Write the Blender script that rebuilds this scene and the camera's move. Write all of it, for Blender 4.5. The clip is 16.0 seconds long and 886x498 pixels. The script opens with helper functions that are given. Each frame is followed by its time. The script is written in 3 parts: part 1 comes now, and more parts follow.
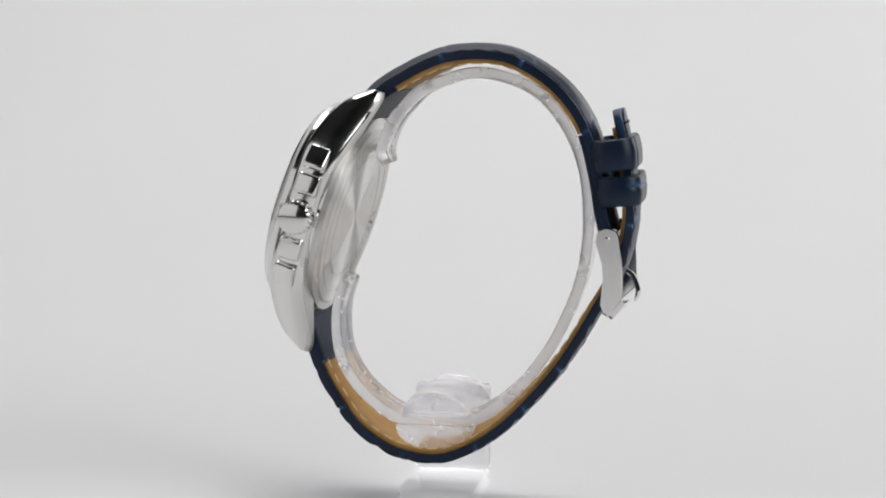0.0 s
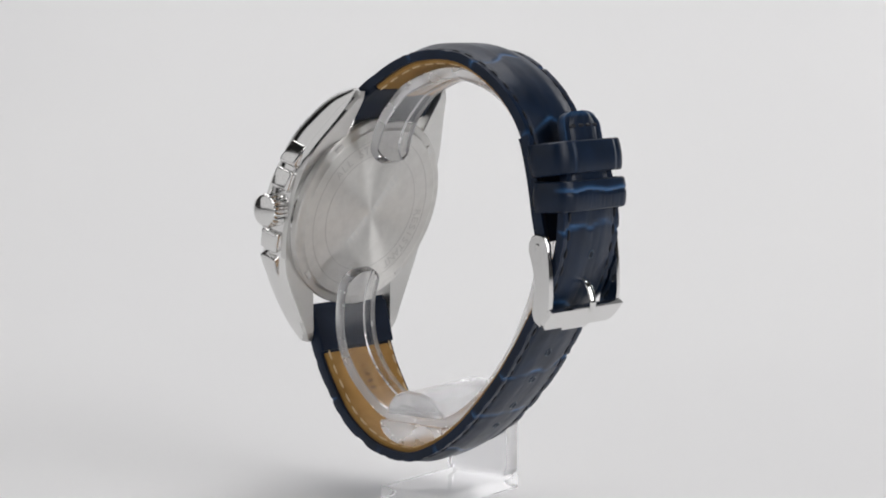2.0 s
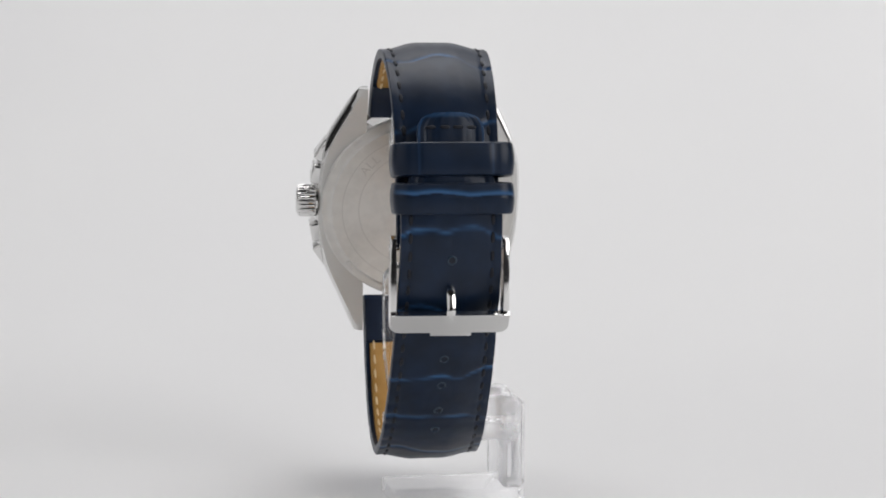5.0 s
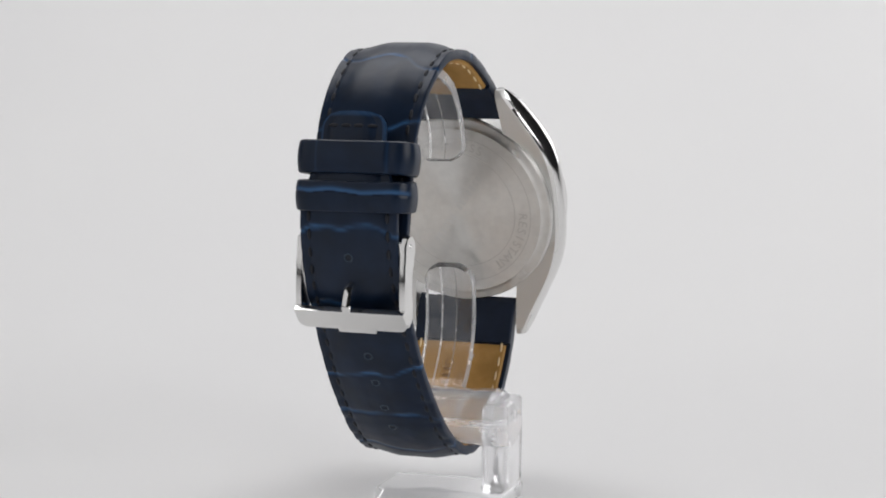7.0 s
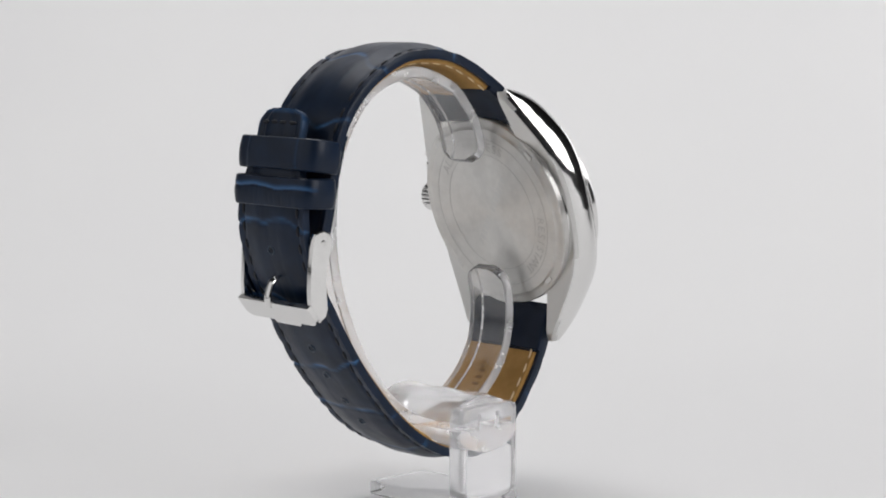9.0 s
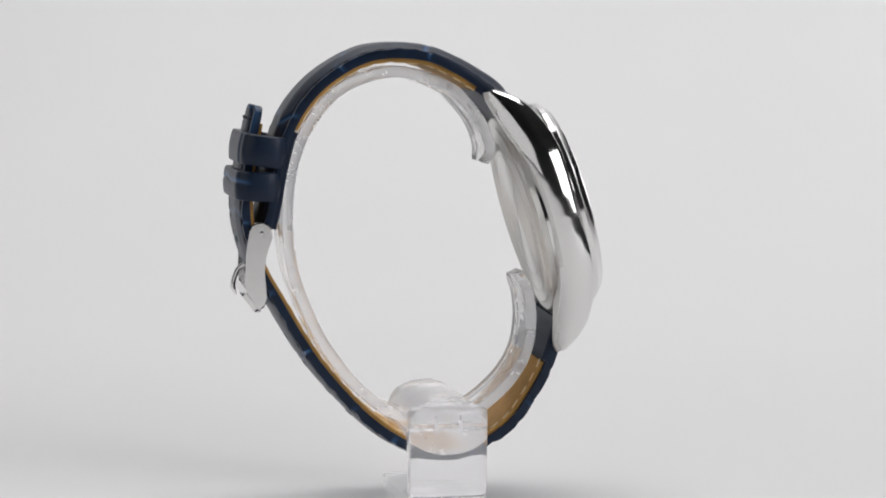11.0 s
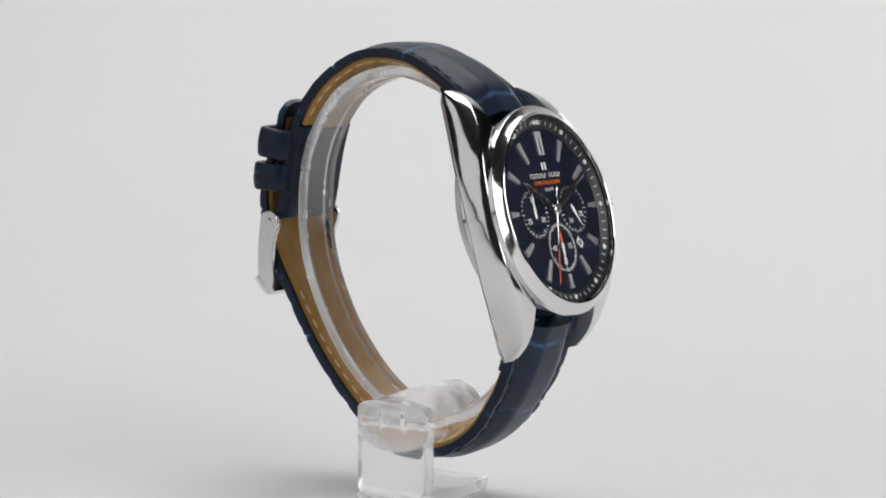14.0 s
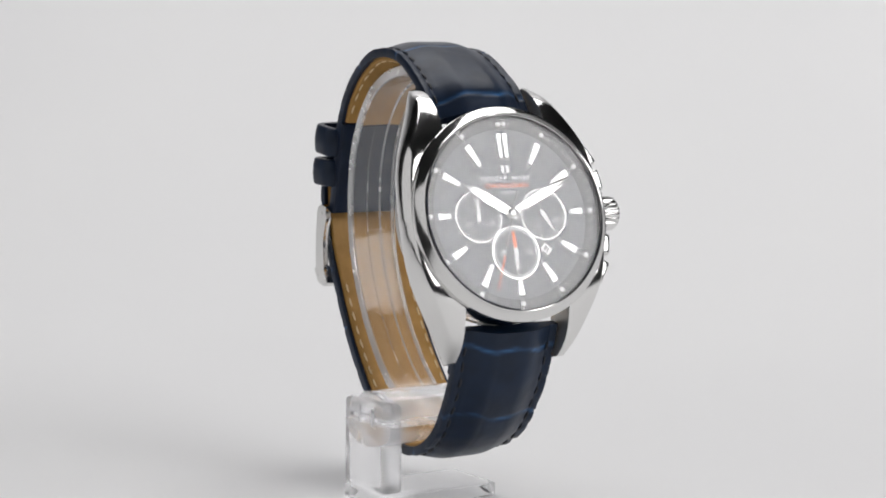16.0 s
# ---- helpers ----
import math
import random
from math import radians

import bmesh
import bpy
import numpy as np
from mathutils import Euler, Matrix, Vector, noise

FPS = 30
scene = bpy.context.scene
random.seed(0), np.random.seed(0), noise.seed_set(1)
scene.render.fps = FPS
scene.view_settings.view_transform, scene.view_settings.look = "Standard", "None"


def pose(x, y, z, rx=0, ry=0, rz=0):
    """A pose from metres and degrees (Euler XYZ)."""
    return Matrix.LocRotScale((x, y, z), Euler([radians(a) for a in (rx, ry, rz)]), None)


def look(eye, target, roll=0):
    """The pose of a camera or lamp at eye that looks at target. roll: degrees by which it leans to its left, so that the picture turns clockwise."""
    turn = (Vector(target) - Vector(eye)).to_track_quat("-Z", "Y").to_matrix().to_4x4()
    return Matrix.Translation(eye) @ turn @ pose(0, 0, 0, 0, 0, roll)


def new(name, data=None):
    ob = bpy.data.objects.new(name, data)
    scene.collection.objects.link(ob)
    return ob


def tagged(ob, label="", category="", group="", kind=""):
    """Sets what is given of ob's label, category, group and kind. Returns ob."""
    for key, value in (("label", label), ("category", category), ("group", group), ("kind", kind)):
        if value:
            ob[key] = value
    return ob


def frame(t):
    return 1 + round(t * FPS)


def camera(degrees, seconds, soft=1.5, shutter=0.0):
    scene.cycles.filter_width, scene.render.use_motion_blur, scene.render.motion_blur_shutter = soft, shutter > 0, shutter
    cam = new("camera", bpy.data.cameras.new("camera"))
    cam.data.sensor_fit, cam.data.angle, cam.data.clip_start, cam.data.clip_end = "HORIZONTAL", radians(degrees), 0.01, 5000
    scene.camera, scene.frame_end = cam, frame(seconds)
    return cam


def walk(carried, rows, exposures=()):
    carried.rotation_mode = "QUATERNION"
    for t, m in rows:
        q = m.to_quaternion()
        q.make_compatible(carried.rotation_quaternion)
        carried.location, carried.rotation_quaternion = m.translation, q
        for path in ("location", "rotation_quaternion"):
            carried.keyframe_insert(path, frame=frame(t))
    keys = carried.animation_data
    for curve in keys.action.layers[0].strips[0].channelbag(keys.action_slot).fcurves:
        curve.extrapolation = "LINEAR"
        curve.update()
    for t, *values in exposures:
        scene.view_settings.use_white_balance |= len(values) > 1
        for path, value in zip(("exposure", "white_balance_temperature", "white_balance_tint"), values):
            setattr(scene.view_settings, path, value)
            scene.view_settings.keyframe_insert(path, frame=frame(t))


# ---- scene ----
HEIGHT = 0.049          # the camera's aim over the table
TURN = ((0.0, 171.1), (2.0, 142.8), (4.2, 112.3), (6.3, 82.6), (7.75, 63.2), (9.2, 43.0), (11.3, 9.0), (13.5, -22.3), (16.0, -57.2))  # seconds, degrees

cam = camera(24.07, 16.0, soft=1.9)
AIM = Vector((0.0010, 0, HEIGHT))
EYE = AIM + 0.3902 * Vector((0, -math.cos(radians(6.2)), math.sin(radians(6.2))))
walk(cam, [(0.0, look(EYE, AIM, 0.4)), (16.0, look(EYE, AIM, 0.4))], exposures=[(0.0, 0.0), (16.0, 0.0)])

# ---- light: a photo table in a dim studio, four soft boxes ----
world = bpy.data.worlds.new("studio")
scene.world = world
world.use_nodes = True
world.node_tree.nodes["Background"].inputs["Color"].default_value = (0.5, 0.5, 0.52, 1)
world.node_tree.nodes["Background"].inputs["Strength"].default_value = 0.02


def softbox(name, eye, target, sx, sy, watts):
    lamp = bpy.data.lights.new(name, "AREA")
    lamp.shape, lamp.size, lamp.size_y, lamp.energy = "RECTANGLE", sx, sy, watts
    lamp.color = (0.995, 0.985, 0.99)
    ob = new(name, lamp)
    ob.matrix_world = look(eye, target)
    return ob


softbox("top_softbox", (0.0, 0.44, 1.3), (0.0, 0.32, 0), 1.3, 0.8, 11.1)
softbox("front_softbox", (0.79, -0.5, 0.46), (0, 0.05, 0.06), 0.8, 0.56, 4.5)
softbox("rear_softbox", (0.43, 0.61, 0.2), (0, 0.0, 0.06), 0.3, 0.17, 0.3)
softbox("side_softbox", (-0.86, -0.52, 0.48), (0, 0.0, 0.06), 1.7, 0.9, 2.9)


# ---- materials ----
def material(name, base, rough=0.5, metal=0.0, **inputs):
    mat = bpy.data.materials.new(name)
    mat.use_nodes = True
    b = mat.node_tree.nodes["Principled BSDF"]
    b.inputs["Base Color"].default_value = (*base, 1)
    b.inputs["Roughness"].default_value = rough
    b.inputs["Metallic"].default_value = metal
    for key, value in inputs.items():
        b.inputs[key.replace("_", " ")].default_value = value
    return mat


def noise_node(mat, scale, detail=4.0, vec=None):
    n = mat.node_tree.nodes.new("ShaderNodeTexNoise")
    n.inputs["Scale"].default_value, n.inputs["Detail"].default_value = scale, detail
    if vec is None:
        tc = mat.node_tree.nodes.new("ShaderNodeTexCoord")
        vec = tc.outputs["Object"]
    mat.node_tree.links.new(vec, n.inputs["Vector"])
    return n


def vary(mat, a, b, scale, lo=0.35, hi=0.65, socket="Base Color"):
    """Runs a socket from a to b by a noise."""
    nt = mat.node_tree
    n = noise_node(mat, scale)
    r = nt.nodes.new("ShaderNodeValToRGB")
    r.color_ramp.elements[0].position, r.color_ramp.elements[1].position = lo, hi
    r.color_ramp.elements[0].color, r.color_ramp.elements[1].color = (*a, 1), (*b, 1)
    nt.links.new(n.outputs["Fac"], r.inputs["Fac"])
    nt.links.new(r.outputs["Color"], nt.nodes["Principled BSDF"].inputs[socket])
    return r


def bump(mat, scale, strength, distance=0.0002, detail=5.0):
    nt = mat.node_tree
    n = noise_node(mat, scale, detail)
    bp = nt.nodes.new("ShaderNodeBump")
    bp.inputs["Strength"].default_value, bp.inputs["Distance"].default_value = strength, distance
    nt.links.new(n.outputs["Fac"], bp.inputs["Height"])
    nt.links.new(bp.outputs["Normal"], nt.nodes["Principled BSDF"].inputs["Normal"])


M_PAPER = material("white_sweep", (0.8, 0.8, 0.8), 0.7)
vary(M_PAPER, (0.79, 0.79, 0.795), (0.81, 0.81, 0.81), 3.0)
bump(M_PAPER, 900, 0.05)
M_ROOM = material("dark_studio_paint", (0.13, 0.13, 0.133), 0.9)
vary(M_ROOM, (0.12, 0.12, 0.123), (0.14, 0.14, 0.142), 2.0)
M_STEEL = material("polished_steel", (0.78, 0.775, 0.765), 0.1, 1.0)
vary(M_STEEL, (0.08, 0.08, 0.08), (0.14, 0.14, 0.14), 900, socket="Roughness")
M_SATIN = material("satin_steel", (0.7, 0.695, 0.68), 0.42, 1.0)
vary(M_SATIN, (0.38, 0.38, 0.38), (0.48, 0.48, 0.48), 700, socket="Roughness")
M_BRUSH = material("brushed_steel", (0.79, 0.785, 0.765), 0.4, 1.0, Anisotropic=0.95, Anisotropic_Rotation=0.25)
tan_node = M_BRUSH.node_tree.nodes.new("ShaderNodeTangent")
tan_node.direction_type, tan_node.axis = "RADIAL", "Z"
M_BRUSH.node_tree.links.new(tan_node.outputs["Tangent"], M_BRUSH.node_tree.nodes["Principled BSDF"].inputs["Tangent"])
vary(M_BRUSH, (0.7, 0.69, 0.668), (0.755, 0.745, 0.722), 500)
M_ETCH = material("etched_steel", (0.62, 0.61, 0.59), 0.5, 1.0)
M_LINING = material("tan_lining_leather", (0.36, 0.2, 0.065), 0.6)
vary(M_LINING, (0.36, 0.19, 0.042), (0.45, 0.25, 0.066), 260)
bump(M_LINING, 2600, 0.25)
M_THREAD = material("navy_thread", (0.003, 0.005, 0.012), 0.6)
M_CREAM = material("cream_thread", (0.74, 0.58, 0.34), 0.7)
M_STAMP = material("stamped_brown", (0.2, 0.1, 0.025), 0.7)
M_DIAL = material("midnight_blue_dial", (0.004, 0.006, 0.016), 0.32)
vary(M_DIAL, (0.002, 0.004, 0.014), (0.0038, 0.0078, 0.026), 300)
M_FLANGE = material("black_flange", (0.008, 0.008, 0.01), 0.3)
M_WHITE = material("white_print", (0.85, 0.85, 0.85), 0.5)
M_ORANGE = material("orange_print", (0.85, 0.16, 0.015), 0.5)
M_MARK = material("brushed_marker", (0.9, 0.9, 0.9), 0.34, 1.0)
# lighter than the leather: the hole rims' glint put into the colour
M_GLINT = material("hole_rim_glint", (0.018, 0.04, 0.07), 0.28)
M_HOLE = material("punched_edge", (0.01, 0.014, 0.025), 0.8)


def leather():
    mat = material("navy_croco_leather", (0.01, 0.02, 0.045), 0.33, Specular_IOR_Level=0.28)
    nt = mat.node_tree
    b = nt.nodes["Principled BSDF"]
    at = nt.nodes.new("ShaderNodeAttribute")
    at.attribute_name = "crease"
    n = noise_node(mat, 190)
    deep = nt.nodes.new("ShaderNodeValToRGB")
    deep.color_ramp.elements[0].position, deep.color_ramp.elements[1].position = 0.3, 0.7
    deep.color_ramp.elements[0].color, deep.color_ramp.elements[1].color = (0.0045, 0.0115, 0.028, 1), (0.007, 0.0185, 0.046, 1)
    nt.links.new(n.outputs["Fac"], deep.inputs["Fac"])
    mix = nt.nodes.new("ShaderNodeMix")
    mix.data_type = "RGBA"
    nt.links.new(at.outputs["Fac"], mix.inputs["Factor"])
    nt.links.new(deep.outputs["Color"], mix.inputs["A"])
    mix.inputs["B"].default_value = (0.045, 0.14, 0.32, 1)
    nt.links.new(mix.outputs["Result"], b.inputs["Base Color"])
    r = nt.nodes.new("ShaderNodeMapRange")
    r.inputs["To Min"].default_value, r.inputs["To Max"].default_value = 0.28, 0.42
    nt.links.new(noise_node(mat, 420).outputs["Fac"], r.inputs["Value"])
    nt.links.new(r.outputs["Result"], b.inputs["Roughness"])
    bump(mat, 1900, 0.12, 0.00012)
    return mat


M_LEATHER = leather()
M_TURN = material("smooth_navy_leather", (0.006, 0.013, 0.03), 0.45, Specular_IOR_Level=0.22)
vary(M_TURN, (0.005, 0.011, 0.026), (0.008, 0.016, 0.037), 240)
bump(M_TURN, 5000, 0.1, 0.00004)


def clear(name, tint, rough, ior):
    mat = material(name, tint, rough)
    b = mat.node_tree.nodes["Principled BSDF"]
    b.inputs["Transmission Weight"].default_value, b.inputs["IOR"].default_value = 1.0, ior
    return mat


M_ACRYLIC = clear("clear_acrylic", (0.96, 0.96, 0.97), 0.03, 1.42)
M_ACRYLIC.node_tree.nodes["Principled BSDF"].inputs["Transmission Weight"].default_value = 0.84
vary(M_ACRYLIC, (0.02, 0.02, 0.02), (0.12, 0.12, 0.12), 220, socket="Roughness")
M_RING = clear("clear_ring_acrylic", (0.975, 0.975, 0.98), 0.03, 1.45)
M_RING.node_tree.nodes["Principled BSDF"].inputs["Transmission Weight"].default_value = 0.965
vary(M_RING, (0.01, 0.01, 0.01), (0.05, 0.05, 0.05), 260, socket="Roughness")
bump(M_RING, 330, 0.3, 0.0004, 2.0)
M_FROST = clear("frosted_acrylic_edge", (0.96, 0.96, 0.97), 0.3, 1.42)
M_FROST.node_tree.nodes["Principled BSDF"].inputs["Transmission Weight"].default_value = 0.66
vary(M_FROST, (0.16, 0.16, 0.16), (0.3, 0.3, 0.3), 260, socket="Roughness")
M_BASE = clear("clear_base_acrylic", (0.94, 0.94, 0.955), 0.05, 1.3)
M_BASE.node_tree.nodes["Principled BSDF"].inputs["Specular IOR Level"].default_value = 0.3
M_CRYSTAL = clear("watch_crystal", (1, 1, 1), 0.0, 1.6)

MM = 0.001


# ---- building helpers; lengths in millimetres, z from the camera's aim ----
def part(name, bm, mat, parent, label="", at=None, smooth=35):
    """Links a bmesh as one mesh object under a thing or part."""
    bmesh.ops.recalc_face_normals(bm, faces=bm.faces)
    bm.transform(Matrix.Scale(MM, 4))
    me = bpy.data.meshes.new(name)
    bm.to_mesh(me)
    bm.free()
    me.materials.append(mat)
    if smooth:
        me.polygons.foreach_set("use_smooth", [True] * len(me.polygons))
        me.set_sharp_from_angle(angle=radians(smooth))
    return hang(name, me, parent, label, at)


def hang(name, me, parent, label="", at=None):
    ob = new(name, me)
    ob.parent = parent
    if at is not None:
        ob.matrix_basis = at
    return tagged(ob, label)


def shift(x, y, z):
    return Matrix.Translation(Vector((x, y, z)) * MM)


def spline(pts, n):
    """n points evenly spaced along a smooth curve through pts."""
    p = np.array(pts, float)
    e = np.vstack([2 * p[0] - p[1], p, 2 * p[-1] - p[-2]])
    out = []
    for i in range(len(p) - 1):
        a, b, c, d = e[i:i + 4]
        for t in np.linspace(0, 1, 24, endpoint=False):
            out.append(0.5 * (2 * b + (c - a) * t + (2 * a - 5 * b + 4 * c - d) * t * t + (3 * b - a - 3 * c + d) * t ** 3))
    out = np.array(out + [p[-1]])
    for _ in range(3):  # soften hand-set knots
        out[1:-1] = (out[:-2] + 2 * out[1:-1] + out[2:]) / 4
    s = np.r_[0, np.cumsum(np.linalg.norm(np.diff(out, axis=0), axis=1))]
    u = np.linspace(0, s[-1], n)
    return np.stack([np.interp(u, s, out[:, k]) for k in range(out.shape[1])], 1), u


def frames(pts, centre=(-8.0, 0.0)):
    """Outward normals of a curve in the xz plane round centre."""
    t = np.gradient(pts, axis=0)
    t /= np.linalg.norm(t, axis=1)[:, None]
    nrm = np.stack([t[:, 1], -t[:, 0]], 1)
    out = pts - np.array(centre)
    nrm[(nrm * out).sum(1) < 0] *= -1
    return t, nrm


def loft(bm, rings, cap=True, closed=False):
    """Skins closed rings of points."""
    vs = [[bm.verts.new(p) for p in r] for r in rings]
    k = len(rings[0])
    pairs = list(zip(vs, vs[1:])) + ([(vs[-1], vs[0])] if closed else [])
    for a, b in pairs:
        for i in range(k):
            bm.faces.new((a[i], a[(i + 1) % k], b[(i + 1) % k], b[i]))
    if cap and not closed:
        bm.faces.new(vs[0][::-1])
        bm.faces.new(vs[-1])
    return vs


def lathe(bm, prof, seg=96, closed=False):
    """Turns (r, z) pairs round z; r = 0 ends become points."""
    rings = []
    for r, z in prof:
        if r < 1e-6:
            rings.append([bm.verts.new((0, 0, z))])
        else:
            rings.append([bm.verts.new((r * math.cos(a), r * math.sin(a), z)) for a in np.arange(seg) * 2 * math.pi / seg])
    for a, b in list(zip(rings, rings[1:])) + ([(rings[-1], rings[0])] if closed else []):
        for i in range(seg):
            j = (i + 1) % seg
            q = [a[i % len(a)], a[j % len(a)], b[j % len(b)], b[i % len(b)]]
            q = list(dict.fromkeys(q))
            if len(q) > 2:
                bm.faces.new(q)
    return bm


def prism(bm, poly, z0, z1, bevel=0.0):
    """A polygon in xy between z0 and z1, its upper rim set in by bevel."""
    p = np.array(poly, float)
    c = p.mean(0)
    k = 1 - bevel / max(1e-6, np.linalg.norm(p - c, axis=1).mean())
    rings = [[(*q, z0) for q in p], [(*q, z1 - bevel) for q in p]]
    if bevel:
        rings.append([(*(c + (q - c) * k), z1) for q in p])
    loft(bm, rings)
    return bm


def box(bm, x0, x1, y0, y1, z0, z1, bevel=0.0, seg=2):
    r = bmesh.ops.create_cube(bm, size=1)["verts"]
    bmesh.ops.transform(bm, matrix=Matrix.Translation(((x0 + x1) / 2, (y0 + y1) / 2, (z0 + z1) / 2)) @ Matrix.Diagonal((x1 - x0, y1 - y0, z1 - z0, 1)), verts=r)
    if bevel:
        es = list({e for v in r for e in v.link_edges})
        bmesh.ops.bevel(bm, geom=es, offset=bevel, segments=seg, affect="EDGES", profile=0.5)
    return bm


def letters(text, size, depth=0.03):
    """A bmesh of raised writing, centred, in millimetres."""
    cu = bpy.data.curves.new("writing", "FONT")
    cu.body, cu.size, cu.extrude, cu.align_x, cu.align_y = text, size, depth, "CENTER", "CENTER"
    cu.resolution_u = 3
    ob = new("writing", cu)
    dg = bpy.context.evaluated_depsgraph_get()
    me = bpy.data.meshes.new_from_object(ob.evaluated_get(dg))
    bm = bmesh.new()
    bm.from_mesh(me)
    bpy.data.objects.remove(ob)
    bpy.data.curves.remove(cu)
    bpy.data.meshes.remove(me)
    return bm


# ---- setting ----
def sweep():
    """White paper: table, curve and upright in one sheet."""
    bm = bmesh.new()
    prof = [(-900, 0), (-300, 0), (0, 0), (120, 0)]
    prof += [(220 + 680 * math.sin(a), 680 - 680 * math.cos(a)) for a in np.linspace(0, math.pi / 2, 28)]
    prof += [(900, 800), (900, 1300)]
    rows = [[(x, y, z) for y, z in prof] for x in (-1150, 820)]
    for i in range(len(prof) - 1):
        bm.faces.new([bm.verts.new(p) for p in (rows[0][i], rows[1][i], rows[1][i + 1], rows[0][i + 1])])
    bmesh.ops.remove_doubles(bm, verts=bm.verts, dist=0.01)
    ob = part("backdrop", bm, M_PAPER, None, "seamless white paper sweep under and behind the stand")
    solid = ob.modifiers.new("thickness", "SOLIDIFY")
    solid.thickness, solid.offset = 0.002, -1.0
    return tagged(ob, category="backdrop", kind="structure")


def room():
    for name, dims in (("floor", (-2500, 2500, -2500, 2500, -40, -12)), ("ceiling", (-2500, 2500, -2500, 2500, 2400, 2430)),
                       ("wall_north", (-2500, 2500, 2500, 2530, -12, 2400)), ("wall_south", (-2500, 2500, -2530, -2500, -12, 2400)),
                       ("wall_east", (2500, 2530, -2500, 2500, -12, 2400)), ("wall_west", (-2530, -2500, -2500, 2500, -12, 2400))):
        ob = part(name, box(bmesh.new(), *dims), M_ROOM, None, "dark plain studio surface", smooth=0)
        tagged(ob, category="wall" if "wall" in name else name, kind="structure")


sweep()
room()

# ---- the watch ----
watch = tagged(new("wristwatch"), "steel chronograph watch with navy crocodile-print leather strap on a clear stand", "watch")
stand = tagged(new("watch_stand"), "clear acrylic display stand with an open C-shaped ring", "stand")
UP = shift(0, 0, HEIGHT / MM)
TILT, SKEW = 16.3, -4.8  # how the case leans back, and sits askew to the buckle

TOP_LINE = [(12.9, 24.6), (11.6, 26.3), (9.2, 29.2), (5.5, 31.8), (1.3, 34.2), (-3.3, 36.0), (-9.1, 36.6), (-14.3, 36.0), (-19.2, 33.7), (-23.3, 30.6), (-26.5, 26.9),
            (-28.8, 22.6), (-30.1, 18.1), (-31.1, 13.4), (-31.9, 8.7), (-32.9, 4.5)]
LOW_LINE = [(22.9, -11.7), (21.4, -16.4), (19.6, -21.8), (16.8, -26.9), (12.7, -32.4), (6.2, -36.5), (-1.7, -37.6), (-8.1, -35.4), (-13.8, -31.5), (-18.8, -26.5),
            (-23.7, -20.6), (-27.7, -14.5), (-31.0, -8.7), (-33.9, -3.6), (-35.6, 0.9), (-36.6, 5.6), (-36.8, 10.3), (-36.4, 14.4), (-35.5, 18.6), (-34.6, 23.3), (-33.7, 26.9)]


def side(x):
    """The strap's middle drifts sideways from the case to the buckle."""
    return 1.2 + (20 - x) / 57 * 3.5


